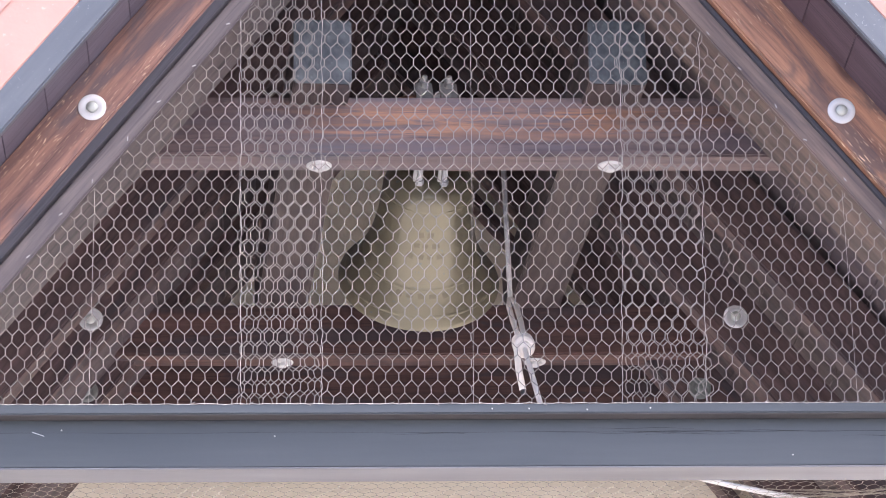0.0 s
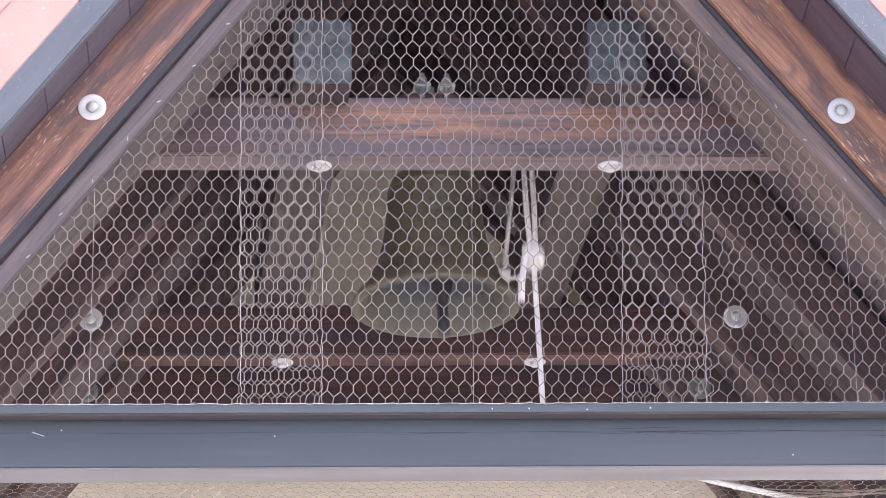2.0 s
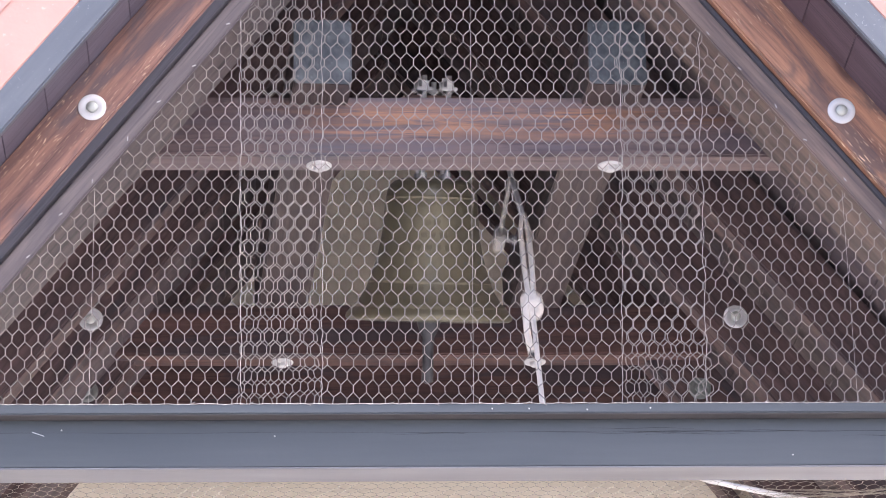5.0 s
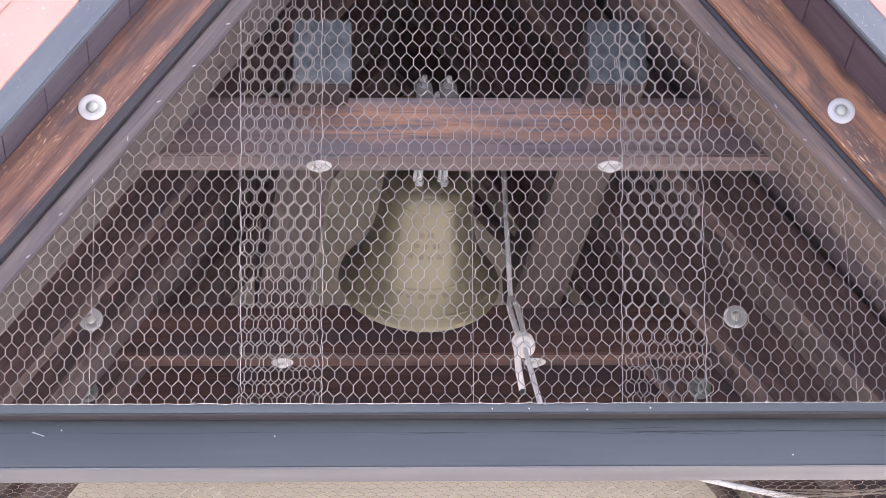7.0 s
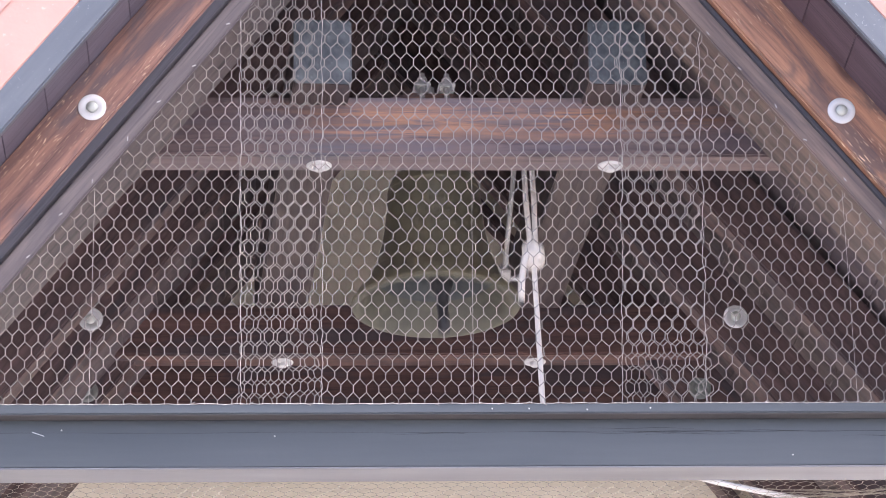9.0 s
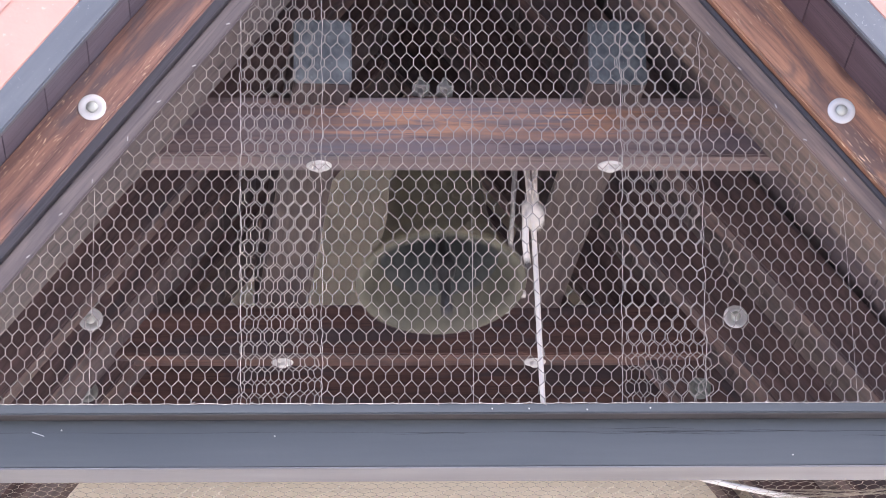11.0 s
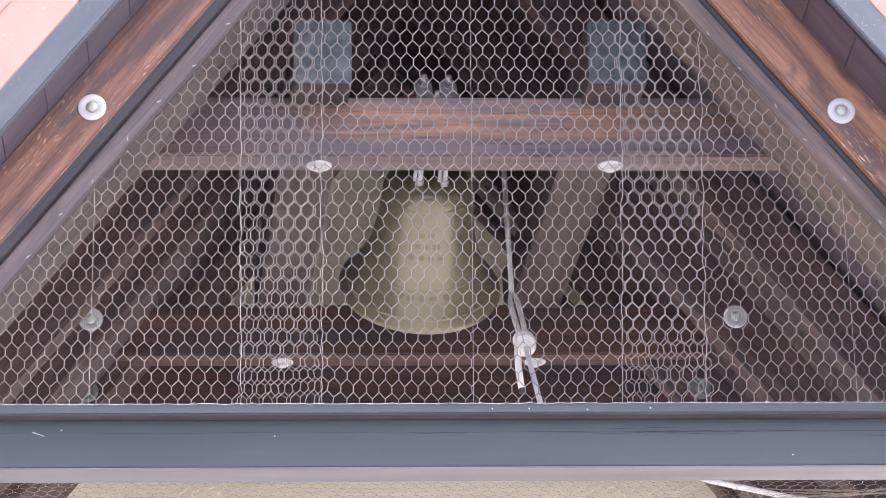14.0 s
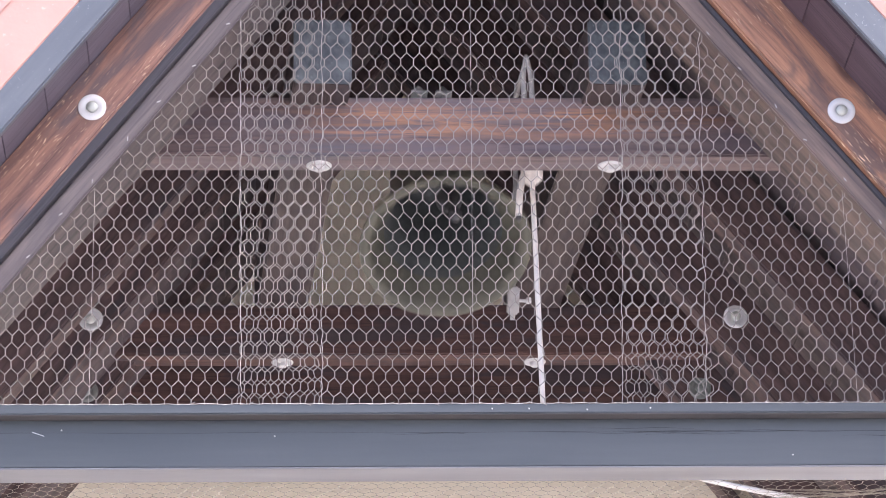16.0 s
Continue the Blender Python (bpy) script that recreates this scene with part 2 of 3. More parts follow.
def wires(name, segments, mat, parent=None, label="", sides=3):
    """Many thin straight wires (a, b, radius) in one mesh."""
    verts, faces = [], []
    for a, b, r in segments:
        a, b = np.array(a), np.array(b)
        d = b - a
        d = d / (np.linalg.norm(d) + 1e-9)
        s = np.cross(d, (0.3, 0.93, 0.2))
        s /= np.linalg.norm(s)
        c = np.cross(d, s)
        k = len(verts)
        for p in (a, b):
            for i in range(sides):
                an = 2 * math.pi * i / sides
                verts.append(tuple(p + r * (math.cos(an) * s + math.sin(an) * c)))
        for i in range(sides):
            j = (i + 1) % sides
            faces.append((k + i, k + j, k + sides + j, k + sides + i))
    me = bpy.data.meshes.new(name)
    me.from_pydata(verts, [], faces)
    me.materials.append(mat)
    ob = new(name, me)
    ob.parent = parent
    return tagged(ob, label)


def empty(name, m=None):
    ob = new(name)
    ob.empty_display_size = 0.05
    if m is not None:
        ob.matrix_basis = m
    return ob


# ---------------------------------------------------------------- plan
SKEW = -0.064            # the frames step sideways with depth
MID = 0.054              # middle of the gable at its front
SLOPE = math.atan(1.29)  # roof pitch
CS, SN = math.cos(SLOPE), math.sin(SLOPE)
APEX_LOW, APEX_UP = 5.19, 5.382   # where the rafters' lower and upper edges meet


def mid(y):
    return MID + SKEW * y


def slope_pose(side, y, apex, along=0.0):
    """Local x runs down the roof slope, y back, z out of the roof; side -1 or 1."""
    d = Vector((side * CS, 0, -SN))
    n = Vector((side * SN, 0, CS))
    o = Vector((mid(y), y, apex)) + d * along
    m = Matrix.Identity(4)
    yv = Vector((0, 1, 0))
    for i, c in enumerate((d, yv, n)):
        m[0][i], m[1][i], m[2][i] = c
    m.translation = o
    return m


# ground that reaches the horizon
bm = bmesh.new()
bmesh.ops.create_grid(bm, x_segments=2, y_segments=2, size=2000)
tagged(part("ground", bm, M_GROUND), "pale paved ground in front of the building", "ground", kind="structure")

# the building's rendered wall behind the belfry, with a real gable end
bm = bmesh.new()
Y0, Y1 = 2.09, 2.35
outline = [(-4.5, 0.0), (4.5, 0.0), (4.5, 3.2), (mid(2.1), 5.46), (-4.5, 3.2)]
fr = [bm.verts.new((x, Y0, z)) for x, z in outline]
bk = [bm.verts.new((x, Y1, z)) for x, z in outline]
bm.faces.new(fr)
bm.faces.new(bk[::-1])
for i in range(len(fr)):
    j = (i + 1) % len(fr)
    bm.faces.new((fr[j], fr[i], bk[i], bk[j]))
bmesh.ops.recalc_face_normals(bm, faces=bm.faces[:])
tagged(part("wall_north", bm, M_CREAM), "cream rendered gable wall behind the bell frame", "wall", kind="structure")


# ---------------------------------------------------------------- roof
def washer_bolt(parent, m, big=0.0275, head="round", mat=M_STEEL, label="galvanised steel washer"):
    """A broad washer and its bolt head, on the local xy plane, facing local z."""
    w = part("washer", lathe([(0.011, 0.0), (0.011, 0.003), (big - 0.001, 0.0032), (big, 0.002), (big, 0.0)], 40), mat, parent, label, m, True)
    if head == "round":
        prof = [(0.0115, 0.003), (0.0115, 0.006), (0.010, 0.009), (0.006, 0.0115), (0.0, 0.0122)]
        part("bolt_head", lathe(prof, 24), M_BOLT if mat == M_STEEL else mat, w, "galvanised bolt head", smooth=True)
    else:
        part("bolt_head", lathe([(0.012, 0.003), (0.012, 0.011), (0.010, 0.0125), (0.0, 0.0125)], 6), M_STEEL, w, "galvanised hexagonal nut")
    return w


def rafter(side, y, depth, mat, label, bolt_at=None, length=2.36, lower=0.0):
    """A sloping roof timber with its washer and bolt."""
    tall = (APEX_UP - APEX_LOW) * CS + 0.003
    base = empty("roof_rafter", Matrix.Translation((-0.02 if y > 1.9 else 0.02 if y == 0.70 else 0.0, 0, 0)) @ slope_pose(side, y, APEX_LOW))
    start = 0.0 if side < 0 else -0.06
    part("timber", box(start, length, 0, depth, lower, tall, 0.004), mat, base)
    if bolt_at:
        p = Vector((bolt_at[0], y, bolt_at[1]))
        q = base.matrix_basis.inverted() @ p
        if y > 1.5:
            washer_bolt(base, pose(q.x, 0.0, q.z, 90, 0, 0), mat=M_DULL_STEEL, label="dull green-grey steel washer")
        else:
            washer_bolt(base, pose(q.x, 0.0, q.z, 90, 0, 0))
    return tagged(base, label, "rafter", "roof rafters")


RAFTER_ROWS = ((-0.03, 0.10, M_RAFTER, "reddish brown stained front rafter with flaking finish", ((-0.682, 4.332), (0.791, 4.327))),
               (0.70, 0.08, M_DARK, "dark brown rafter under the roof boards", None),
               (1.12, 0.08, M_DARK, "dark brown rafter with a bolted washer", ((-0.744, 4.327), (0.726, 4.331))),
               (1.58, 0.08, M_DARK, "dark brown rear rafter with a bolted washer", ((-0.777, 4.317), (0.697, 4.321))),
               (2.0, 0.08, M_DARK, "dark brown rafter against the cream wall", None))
for y, depth, mat, label, bolts in RAFTER_ROWS:
    for side in (-1, 1):
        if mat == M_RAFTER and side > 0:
            mat, label = M_RAFTER_ORANGE, "orange-brown front rafter with streaky flaking stain"
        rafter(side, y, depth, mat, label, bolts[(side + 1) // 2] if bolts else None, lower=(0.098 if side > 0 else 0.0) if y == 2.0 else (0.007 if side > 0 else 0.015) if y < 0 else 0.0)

# net battens under the front rafters, a dark strip for the shadow gap between, and the staples that hold the netting
for side in (-1, 1):
    b = tagged(empty("net_batten", slope_pose(side, -0.012, APEX_LOW)), "grey-brown batten under the front rafter holding the netting", "batten", "net battens")
    seam = -0.006 if side < 0 else -0.005
    part("lath", box(0.0, 2.2, 0, 0.19, -0.045, seam - 0.0005, 0.003), M_BATTEN if side < 0 else M_BATTEN_WARM, b)
    # added strip: the groove's shadow, put in as dark wood
    part("packing_strip", box(0.0, 2.2, -0.0155 if side < 0 else 0.0, 0.0175, seam, 0.0066 if side > 0 else 0.0146, 0.002), M_SHADOW_GAP, b, "dark blue-grey strip standing in for the shadow gap")
    rng = random.Random(8 + side)
    staple = None
    for k in range(13):
        m = pose(0.62 + k * 0.104 + rng.uniform(-0.012, 0.012), -0.001, -0.037 + rng.uniform(-0.003, 0.006), 0, rng.uniform(-40, 40), 0)
        if staple is None:
            staple = part("staple", box(-0.004, 0.004, -0.0012, 0.0012, -0.0006, 0.0006, 0), M_ROD, b, "small galvanised staple", m)
        else:
            share(staple, b, m)

# roof boarding: planks that run front to back, a plank at a time
ROOF_Y0, ROOF_Y1, PLANK = -0.185, 2.085, 0.128
for side, name in ((-1, "roof_deck_west"), (1, "roof_deck_east")):
    deck = tagged(empty(name, slope_pose(side, 0.0, APEX_UP)), "dark purple-brown boarded underside of the roof", "roof", kind="structure")
    first = inner = None
    for i in range(19):
        x0 = 0.012 + (i - 1) * PLANK + (0.049 if side < 0 else 0.057)
        at = Matrix.Translation((x0, 0, 0))
        if first is None:
            first = part("plank", box(0, PLANK - 0.0012, ROOF_Y0, 0.05, 0, 0.02, 0.001), M_SOFFIT if side < 0 else M_SOFFIT_PLUM, deck, at=at)
            inner = part("inner_plank", box(0, PLANK - 0.0012, 0.0512, ROOF_Y1, 0, 0.02, 0.001), M_DECK, deck, at=at)
        else:
            share(first, deck, at)
            share(inner, deck, at)
    # unseen sheet, added to keep sky light from leaking between the boards
    part("roof_felt", box(-0.06, 2.40, ROOF_Y0, ROOF_Y1, 0.021, 0.03, 0), M_IRON, deck, "unseen dark sheet over the boards, closing them to the sky")

# metal edge along the front of the roof, and the tiles above it
for side in (-1, 1):
    edge = tagged(empty("roof_edge_trim", slope_pose(side, ROOF_Y0, APEX_UP)), "blue-grey painted metal roof edge", "roof trim", "roof edge trims")
    part("fascia", box(0.0, 2.40, -0.022, -0.004, -0.006, 0.050, 0.002), M_METAL, edge)
    part("drip_lip", box(0.0, 2.40, -0.0245, -0.010, -0.009, -0.0065, 0.001), M_METAL, edge, "folded lower lip")


def verge_tile(length=0.42):
    """A terracotta verge tile: a flange down the front and a roll over the top."""
    bm = box(0, length, -0.0215, -0.006, 0.0504, 0.165, 0.002)
    n = 10
    ring0, ring1 = [], []
    for k in range(n + 1):
        a = math.pi * k / n
        ring0.append((0.06 - 0.085 * math.cos(a), 0.152 + 0.05 * math.sin(a)))
    for (y, z) in ring0:
        ring1.append((bm.verts.new((0, y, z)), bm.verts.new((length + 0.02, y, z + 0.006))))
    for a, b in zip(ring1, ring1[1:]):
        bm.faces.new((a[0], b[0], b[1], a[1]))
    low = [(bm.verts.new((0, 0.06 - 0.073 * math.cos(math.pi * k / n), 0.148 + 0.04 * math.sin(math.pi * k / n))),
            bm.verts.new((length + 0.02, 0.06 - 0.073 * math.cos(math.pi * k / n), 0.154 + 0.04 * math.sin(math.pi * k / n)))) for k in range(n + 1)]
    for i in range(n):
        bm.faces.new((ring1[i][1], ring1[i + 1][1], low[i + 1][1], low[i][1]))
        bm.faces.new((low[i][0], low[i + 1][0], ring1[i + 1][0], ring1[i][0]))
        bm.faces.new((low[i + 1][0], low[i][0], low[i][1], low[i + 1][1]))
    return bm


first = None
for side in (-1, 1):
    for i in range(5):
        m = slope_pose(side, ROOF_Y0, APEX_UP, 0.06 + 0.42 * i + (-0.135 if side < 0 else 0.0))
        if first is None:
            first = tagged(part("verge_tile", verge_tile(), M_TILE, at=m), "pale terracotta verge tile above the metal edge", "roof tile", "verge tiles")
        else:
            t = share(first, None, m)
            tagged(t, first["label"], "roof tile", "verge tiles")

# ---------------------------------------------------------------- front sill
sill = tagged(empty("front_sill", pose(MID, 0, 0)), "blue-grey painted timber sill below the netting", "sill")
part("board", box(-1.5, 1.5, -0.025, 0.052, 3.594, 3.6880, 0.0015), M_SILL, sill)
rng = random.Random(21)
snip = None
for k in range(46):
    m = pose(-0.86 + k * 0.037 + rng.uniform(-0.015, 0.015), -0.050 + rng.uniform(-0.004, 0.0), 3.7092, rng.uniform(-30, 30), rng.uniform(20, 90), 0)
    if snip is None:
        snip = part("wire_end", tube([(0, 0, 0), (0.002, 0, 0.005), (0.004, 0, 0.008)], 0.0007, 5), M_WIRE, sill, "cut end of netting wire", m)
    else:
        share(snip, sill, m)
for k in range(9):
    x, z = rng.uniform(-0.75, 0.75) if k < 4 else rng.uniform(0.15, 0.7), 3.650 + 0.020 * rng.random()
    pts = [(x + 0.03 * q, -0.0250, z + 0.0012 * math.sin(q * 1.3 + k) + rng.uniform(-0.0004, 0.0004)) for q in range(rng.randint(5, 13))]
    n = len(pts)
    wires("paint_crack", [(a, b, 0.00045 * math.sin(math.pi * (q + 0.7) / (n + 0.4))) for q, (a, b) in enumerate(zip(pts, pts[1:]))], M_CRACK, sill, "dark crack in the paint", 4)
pts = [(-0.95 + 0.03 * q, -0.0250, 3.6625 + 0.0008 * math.sin(q * 0.37) + rng.uniform(-0.0003, 0.0003)) for q in range(62)]
wires("paint_crack", [(a, b, 0.0003 + 0.00012 * math.sin(q * 0.9)) for q, (a, b) in enumerate(zip(pts, pts[1:]))], M_CRACK, sill, "long fine crack in the paint", 4)
wires("scratch", [((-0.835, -0.0252, 3.6645), (-0.822, -0.0252, 3.660), 0.0007), ((-0.822, -0.0252, 3.660), (-0.812, -0.0252, 3.6565), 0.0005)], M_STEEL, sill, "short pale scratch", 4)
pts = [(-0.95 + 0.012 * q, -0.0532 + rng.uniform(-0.0008, 0.0004), 3.7094 + rng.uniform(-0.0006, 0.0014)) for q in range(155)]
wires("folded_net_edge", [(a, b, 0.0007) for a, b in zip(pts, pts[1:])], M_SELVAGE, sill, "pale folded edge of the netting", 4)
nail = None
for x, z in ((-1.03, 3.600), (-0.38, 3.655), (0.03, 3.699), (0.10, 3.699), (0.33, 3.700), (0.60, 3.615), (-0.78, 3.668), (0.21, 3.697)):
    m = pose(x, -0.0255 if z < 3.69 else -0.0535, z, 90, 0, 0)
    if nail is None:
        nail = part("nail_head", lathe([(0, 0.001), (0.0012, 0.0007), (0.0017, 0)], 10), M_ROD, sill, "small pale nail head", m)
    else:
        share(nail, sill, m)
part("top_strip", box(-1.5, 1.5, -0.053, 0.012, 3.6902, 3.7097, 0.002), M_SILL, sill)
part("strip_underside", box(-1.5, 1.5, -0.052, 0.010, 3.6883, 3.6898, 0.0005), M_SILL_SHADE, sill, "grey-brown underside of the top strip")
part("flashing", box(-1.5, 1.5, -0.026, 0.055, 3.5905, 3.5935, 0.001), M_SILL_UNDER, sill, "pale metal flashing under the sill")

# ---------------------------------------------------------------- cross beams and rails
A_Y, A_Z0, A_Z1 = 0.36, 4.40, 4.534
B_Y, B_Z0, B_Z1 = 1.54, 4.395, 4.524
RAIL_X = (-0.2115, 0.3985)     # at y = 0
RAIL_Z0, RAIL_Z1 = 4.515, 4.657


def cross_beam(y, z0, z1, depth, half, mat, label, bolts):
    b = tagged(empty("cross_beam", pose(mid(y), y, z0)), label, "beam", "cross beams")
    part("timber", box(-half, half, 0, depth, 0, z1 - z0, 0.004), mat, b)
    if bolts:
        for x in RAIL_X:
            q = x + SKEW * (y + depth / 2) - mid(y)
            washer_bolt(b, pose(q + 0.003, depth / 2 + 0.010, 0, 180, 0, 0), 0.0265, "hex")
    return b


cross_beam(A_Y, A_Z0, A_Z1, 0.08, 0.76, M_BEAM, "warm brown stained beam carrying the bell rails", True)
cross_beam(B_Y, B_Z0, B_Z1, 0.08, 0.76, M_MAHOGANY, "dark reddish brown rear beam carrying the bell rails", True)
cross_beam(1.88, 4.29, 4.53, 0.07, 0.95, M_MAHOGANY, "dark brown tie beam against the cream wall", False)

for x in RAIL_X:
    rail = tagged(empty("bell_rail", Matrix.Translation((x + SKEW * 0.25, 0.25, RAIL_Z0)) @ Matrix.Rotation(-math.atan(SKEW), 4, "Z")), "stained timber rail with a grey zinc-capped end", "beam", "bell rails")
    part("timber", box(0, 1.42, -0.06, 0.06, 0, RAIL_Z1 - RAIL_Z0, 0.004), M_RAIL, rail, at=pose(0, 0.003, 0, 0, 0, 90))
    brg = part("bearing_block", box(-0.028, 0.028, -0.05, 0.05, 0, 0.028, 0.004), M_IRON, rail, "dark iron axle bearing", Matrix.Translation((0, 0.715, RAIL_Z1 - RAIL_Z0)))
    part("bearing_ring", tube([(-0.02, 0, 0.040), (0.02, 0, 0.040)], 0.026, 24), M_IRON, brg, smooth=True)
    part("end_cap", box(-0.060, 0.060, -0.003, 0.002, -0.001, RAIL_Z1 - RAIL_Z0 + 0.001, 0.004), M_RAIL_END, rail, "grey zinc end cap")

# ---------------------------------------------------------------- bell
PIVOT = Vector((0.032, 0.965, 4.697))
TURN = Matrix.Rotation(-math.atan(SKEW), 4, "Z")
LIP, RAD = 0.406, 0.190
PEAKS = (-0.56, 0.62, 1.775, 2.96, 4.12, 5.30, 6.485, 7.605, 8.775, 9.97, 11.175, 12.36, 13.535, 14.65, 15.895, 17.06)
LEVER, LEVER_DIP = 0.385, -26.5


def beat(t):
    """1 where the mouth is farthest forward, -1 where it is farthest back."""
    return math.cos(2 * math.pi * float(np.interp(t, PEAKS, range(len(PEAKS)))))


def swing(t):
    """Degrees by which the mouth of the bell swings towards the front."""
    b = beat(t)
    return -14.5 + 51.5 * b + 5.5 * (2 * b * b - 1)


LEVER_END = Vector((0.165, -LEVER * math.cos(radians(LEVER_DIP)), LEVER * math.sin(radians(LEVER_DIP))))


def build_bell():
    yoke = empty("swinging_bell", Matrix.Translation(PIVOT) @ TURN)
    def longer(profile):
        return [(r, -0.082 + (z + 0.092) * (LIP - 0.082) / 0.302) for r, z in profile]
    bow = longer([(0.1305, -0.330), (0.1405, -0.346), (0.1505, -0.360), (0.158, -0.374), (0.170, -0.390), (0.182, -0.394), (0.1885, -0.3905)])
    outer = longer([(0.1885, -0.3903), (RAD, -0.386), (0.188, -0.379), (0.179, -0.369), (0.163, -0.353), (0.146, -0.328), (0.131, -0.290),
                    (0.120, -0.255), (0.112, -0.215), (0.108, -0.175), (0.1055, -0.145), (0.102, -0.122), (0.095, -0.107), (0.086, -0.098), (0.068, -0.092), (0.0, -0.092)])
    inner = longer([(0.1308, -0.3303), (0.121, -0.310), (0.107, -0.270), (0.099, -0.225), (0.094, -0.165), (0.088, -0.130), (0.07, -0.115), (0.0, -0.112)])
    skin = sorted((z, r) for r, z in outer)

    def radius_at(z):
        return float(np.interp(z, [k[0] for k in skin], [k[1] for k in skin]))
    part("bell_body", lathe(outer, 96), M_BRONZE, yoke, "weathered bronze bell", smooth=True)
    # painted shade: rim half dark, deep interior darkest
    part("sound_bow", lathe(bow, 96), M_BOW, yoke, "olive bronze lip and inner rim, painted lighter than the shaded inside", smooth=True)
    part("bell_interior", lathe(inner, 96), M_INNER, yoke, "grey-green bell interior, its shade put into a darker colour", smooth=True)
    for z in (-0.126, -0.318, -0.374):
        r = radius_at(z)
        part("moulding", lathe([(r - 0.002, z - 0.005), (r + 0.0015, z - 0.002), (r + 0.0015, z + 0.002), (r - 0.003, z + 0.005)], 96), M_BRONZE, yoke, smooth=True)
    # raised writing that cannot be read: short bars that follow the waist
    rng = random.Random(4)
    for z, count in ((-0.184, 2), (-0.212, 3), (-0.240, 4), (-0.333, 5)):
        r = radius_at(z)
        lean = math.degrees(math.atan((radius_at(z - 0.007) - radius_at(z + 0.007)) / 0.014))
        for i in range(count):
            a = -90 + (i - (count - 1) / 2) * 11.0 - 3 + rng.uniform(-1.2, 1.2)
            w, h = 0.006 + 0.0035 * rng.random(), 0.005 + 0.003 * rng.random()
            p = (r * math.cos(radians(a)), r * math.sin(radians(a)), z)
            part("raised_mark", box(-w, w, -0.0009, 0.0014, -h, h, 0.0008), M_RELIEF, yoke, "dark raised mark", pose(*p, 0, 0, a + 90) @ Matrix.Rotation(radians(-lean), 4, "X") @ Matrix.Rotation(radians(rng.uniform(-14, 14)), 4, "Y"))
    # headstock above the crown
    hs = bmesh.new()
    prof = [(-0.105, -0.050), (0.105, -0.050), (0.115, 0.075), (0.095, 0.095), (0.05, 0.106), (-0.05, 0.106), (-0.095, 0.095), (-0.115, 0.075)]
    f0 = [hs.verts.new((x, -0.042, z)) for x, z in prof]
    f1 = [hs.verts.new((x, 0.042, z)) for x, z in prof]
    hs.faces.new(f0)
    hs.faces.new(f1[::-1])
    for i in range(len(prof)):
        j = (i + 1) % len(prof)
        hs.faces.new((f0[j], f0[i], f1[i], f1[j]))
    bmesh.ops.recalc_face_normals(hs, faces=hs.faces[:])
    bmesh.ops.bevel(hs, geom=hs.edges[:], offset=0.004, segments=2, affect="EDGES")
    part("headstock", hs, M_HEAD, yoke, "brown wooden headstock")
    part("axle", tube([(-0.30, 0, 0), (0.30, 0, 0)], 0.012, 16), M_IRON, yoke, "iron axle", smooth=True)
    for x in (-0.027, 0.029):
        part("strap_stud", tube([(x - 0.0115, -0.048, -0.072), (x - 0.0115, -0.048, 0.04)], 0.0048, 10), M_STEEL, yoke, "galvanised strap stud", smooth=True)
        for y in (-0.048, 0.048):
            part("strap_bolt", tube([(x, y, -0.083), (x, y, 0.150)], 0.0062, 10), M_STEEL, yoke, "galvanised threaded bolt", smooth=True)
            part("lower_nut", lathe([(0.0, -0.082), (0.010, -0.082), (0.010, -0.070), (0.0, -0.070)], 6), M_STEEL, yoke, at=Matrix.Translation((x, y, 0)))
            part("nut", lathe([(0.0, 0.124), (0.0115, 0.124), (0.0115, 0.138), (0.0, 0.138)], 6), M_STEEL, yoke, at=Matrix.Translation((x, y, 0)))
        part("clamp_plate", box(x - 0.019, x + 0.019, -0.062, 0.062, 0.116, 0.124, 0.002), M_STEEL, yoke, "galvanised clamp plate")
    part("crown_bolt", tube([(0, 0, 0.10), (0, 0, 0.138)], 0.006, 10), M_STEEL, yoke, "galvanised crown bolt")
    part("crown_nut", lathe([(0.0, 0.112), (0.012, 0.112), (0.012, 0.122), (0.0, 0.122)], 6), M_STEEL, yoke)
    # lever rod through the headstock: forward to the rope, back to a clamp
    part("lever_arm", tube([(0.160, 0.0, 0.0), (0.162, LEVER_END.y / 2, LEVER_END.z / 2), LEVER_END], 0.006, 12), M_ROD, yoke, "grey steel lever rod", smooth=True)
    part("lever_hub", box(0.112, 0.200, -0.016, 0.016, -0.016, 0.016, 0.003), M_ROD, yoke, "grey steel lever bracket")
    s36, c36 = math.sin(radians(36.5)), math.cos(radians(36.5))
    part("rear_rod", tube([(0.192, 0.0, 0.0), (0.193, 0.40 * c36, -0.40 * s36)], 0.006, 12), M_ROD, yoke, "grey steel counter rod", smooth=True)
    cl = pose(0.193, 0.355 * c36, -0.355 * s36, -36.5, 0, 0)
    part("rod_clamp", box(-0.013, 0.013, -0.032, 0.032, -0.016, 0.016, 0.004), M_ROD, yoke, "galvanised rod clamp", cl)
    part("clamp_screw", tube([(0.013, 0, 0), (0.034, 0, 0)], [0.004, 0.004], 10), M_STEEL, yoke, "galvanised wing screw", cl)
    part("screw_knob", lathe([(0, -0.006), (0.008, -0.005), (0.008, 0.005), (0, 0.006)], 10), M_STEEL, yoke, "round screw knob", cl @ pose(0.036, 0, 0, 0, 90, 0))
    return yoke


bell = build_bell()
CLAPPER_AT = Vector((0, 0, -0.110))
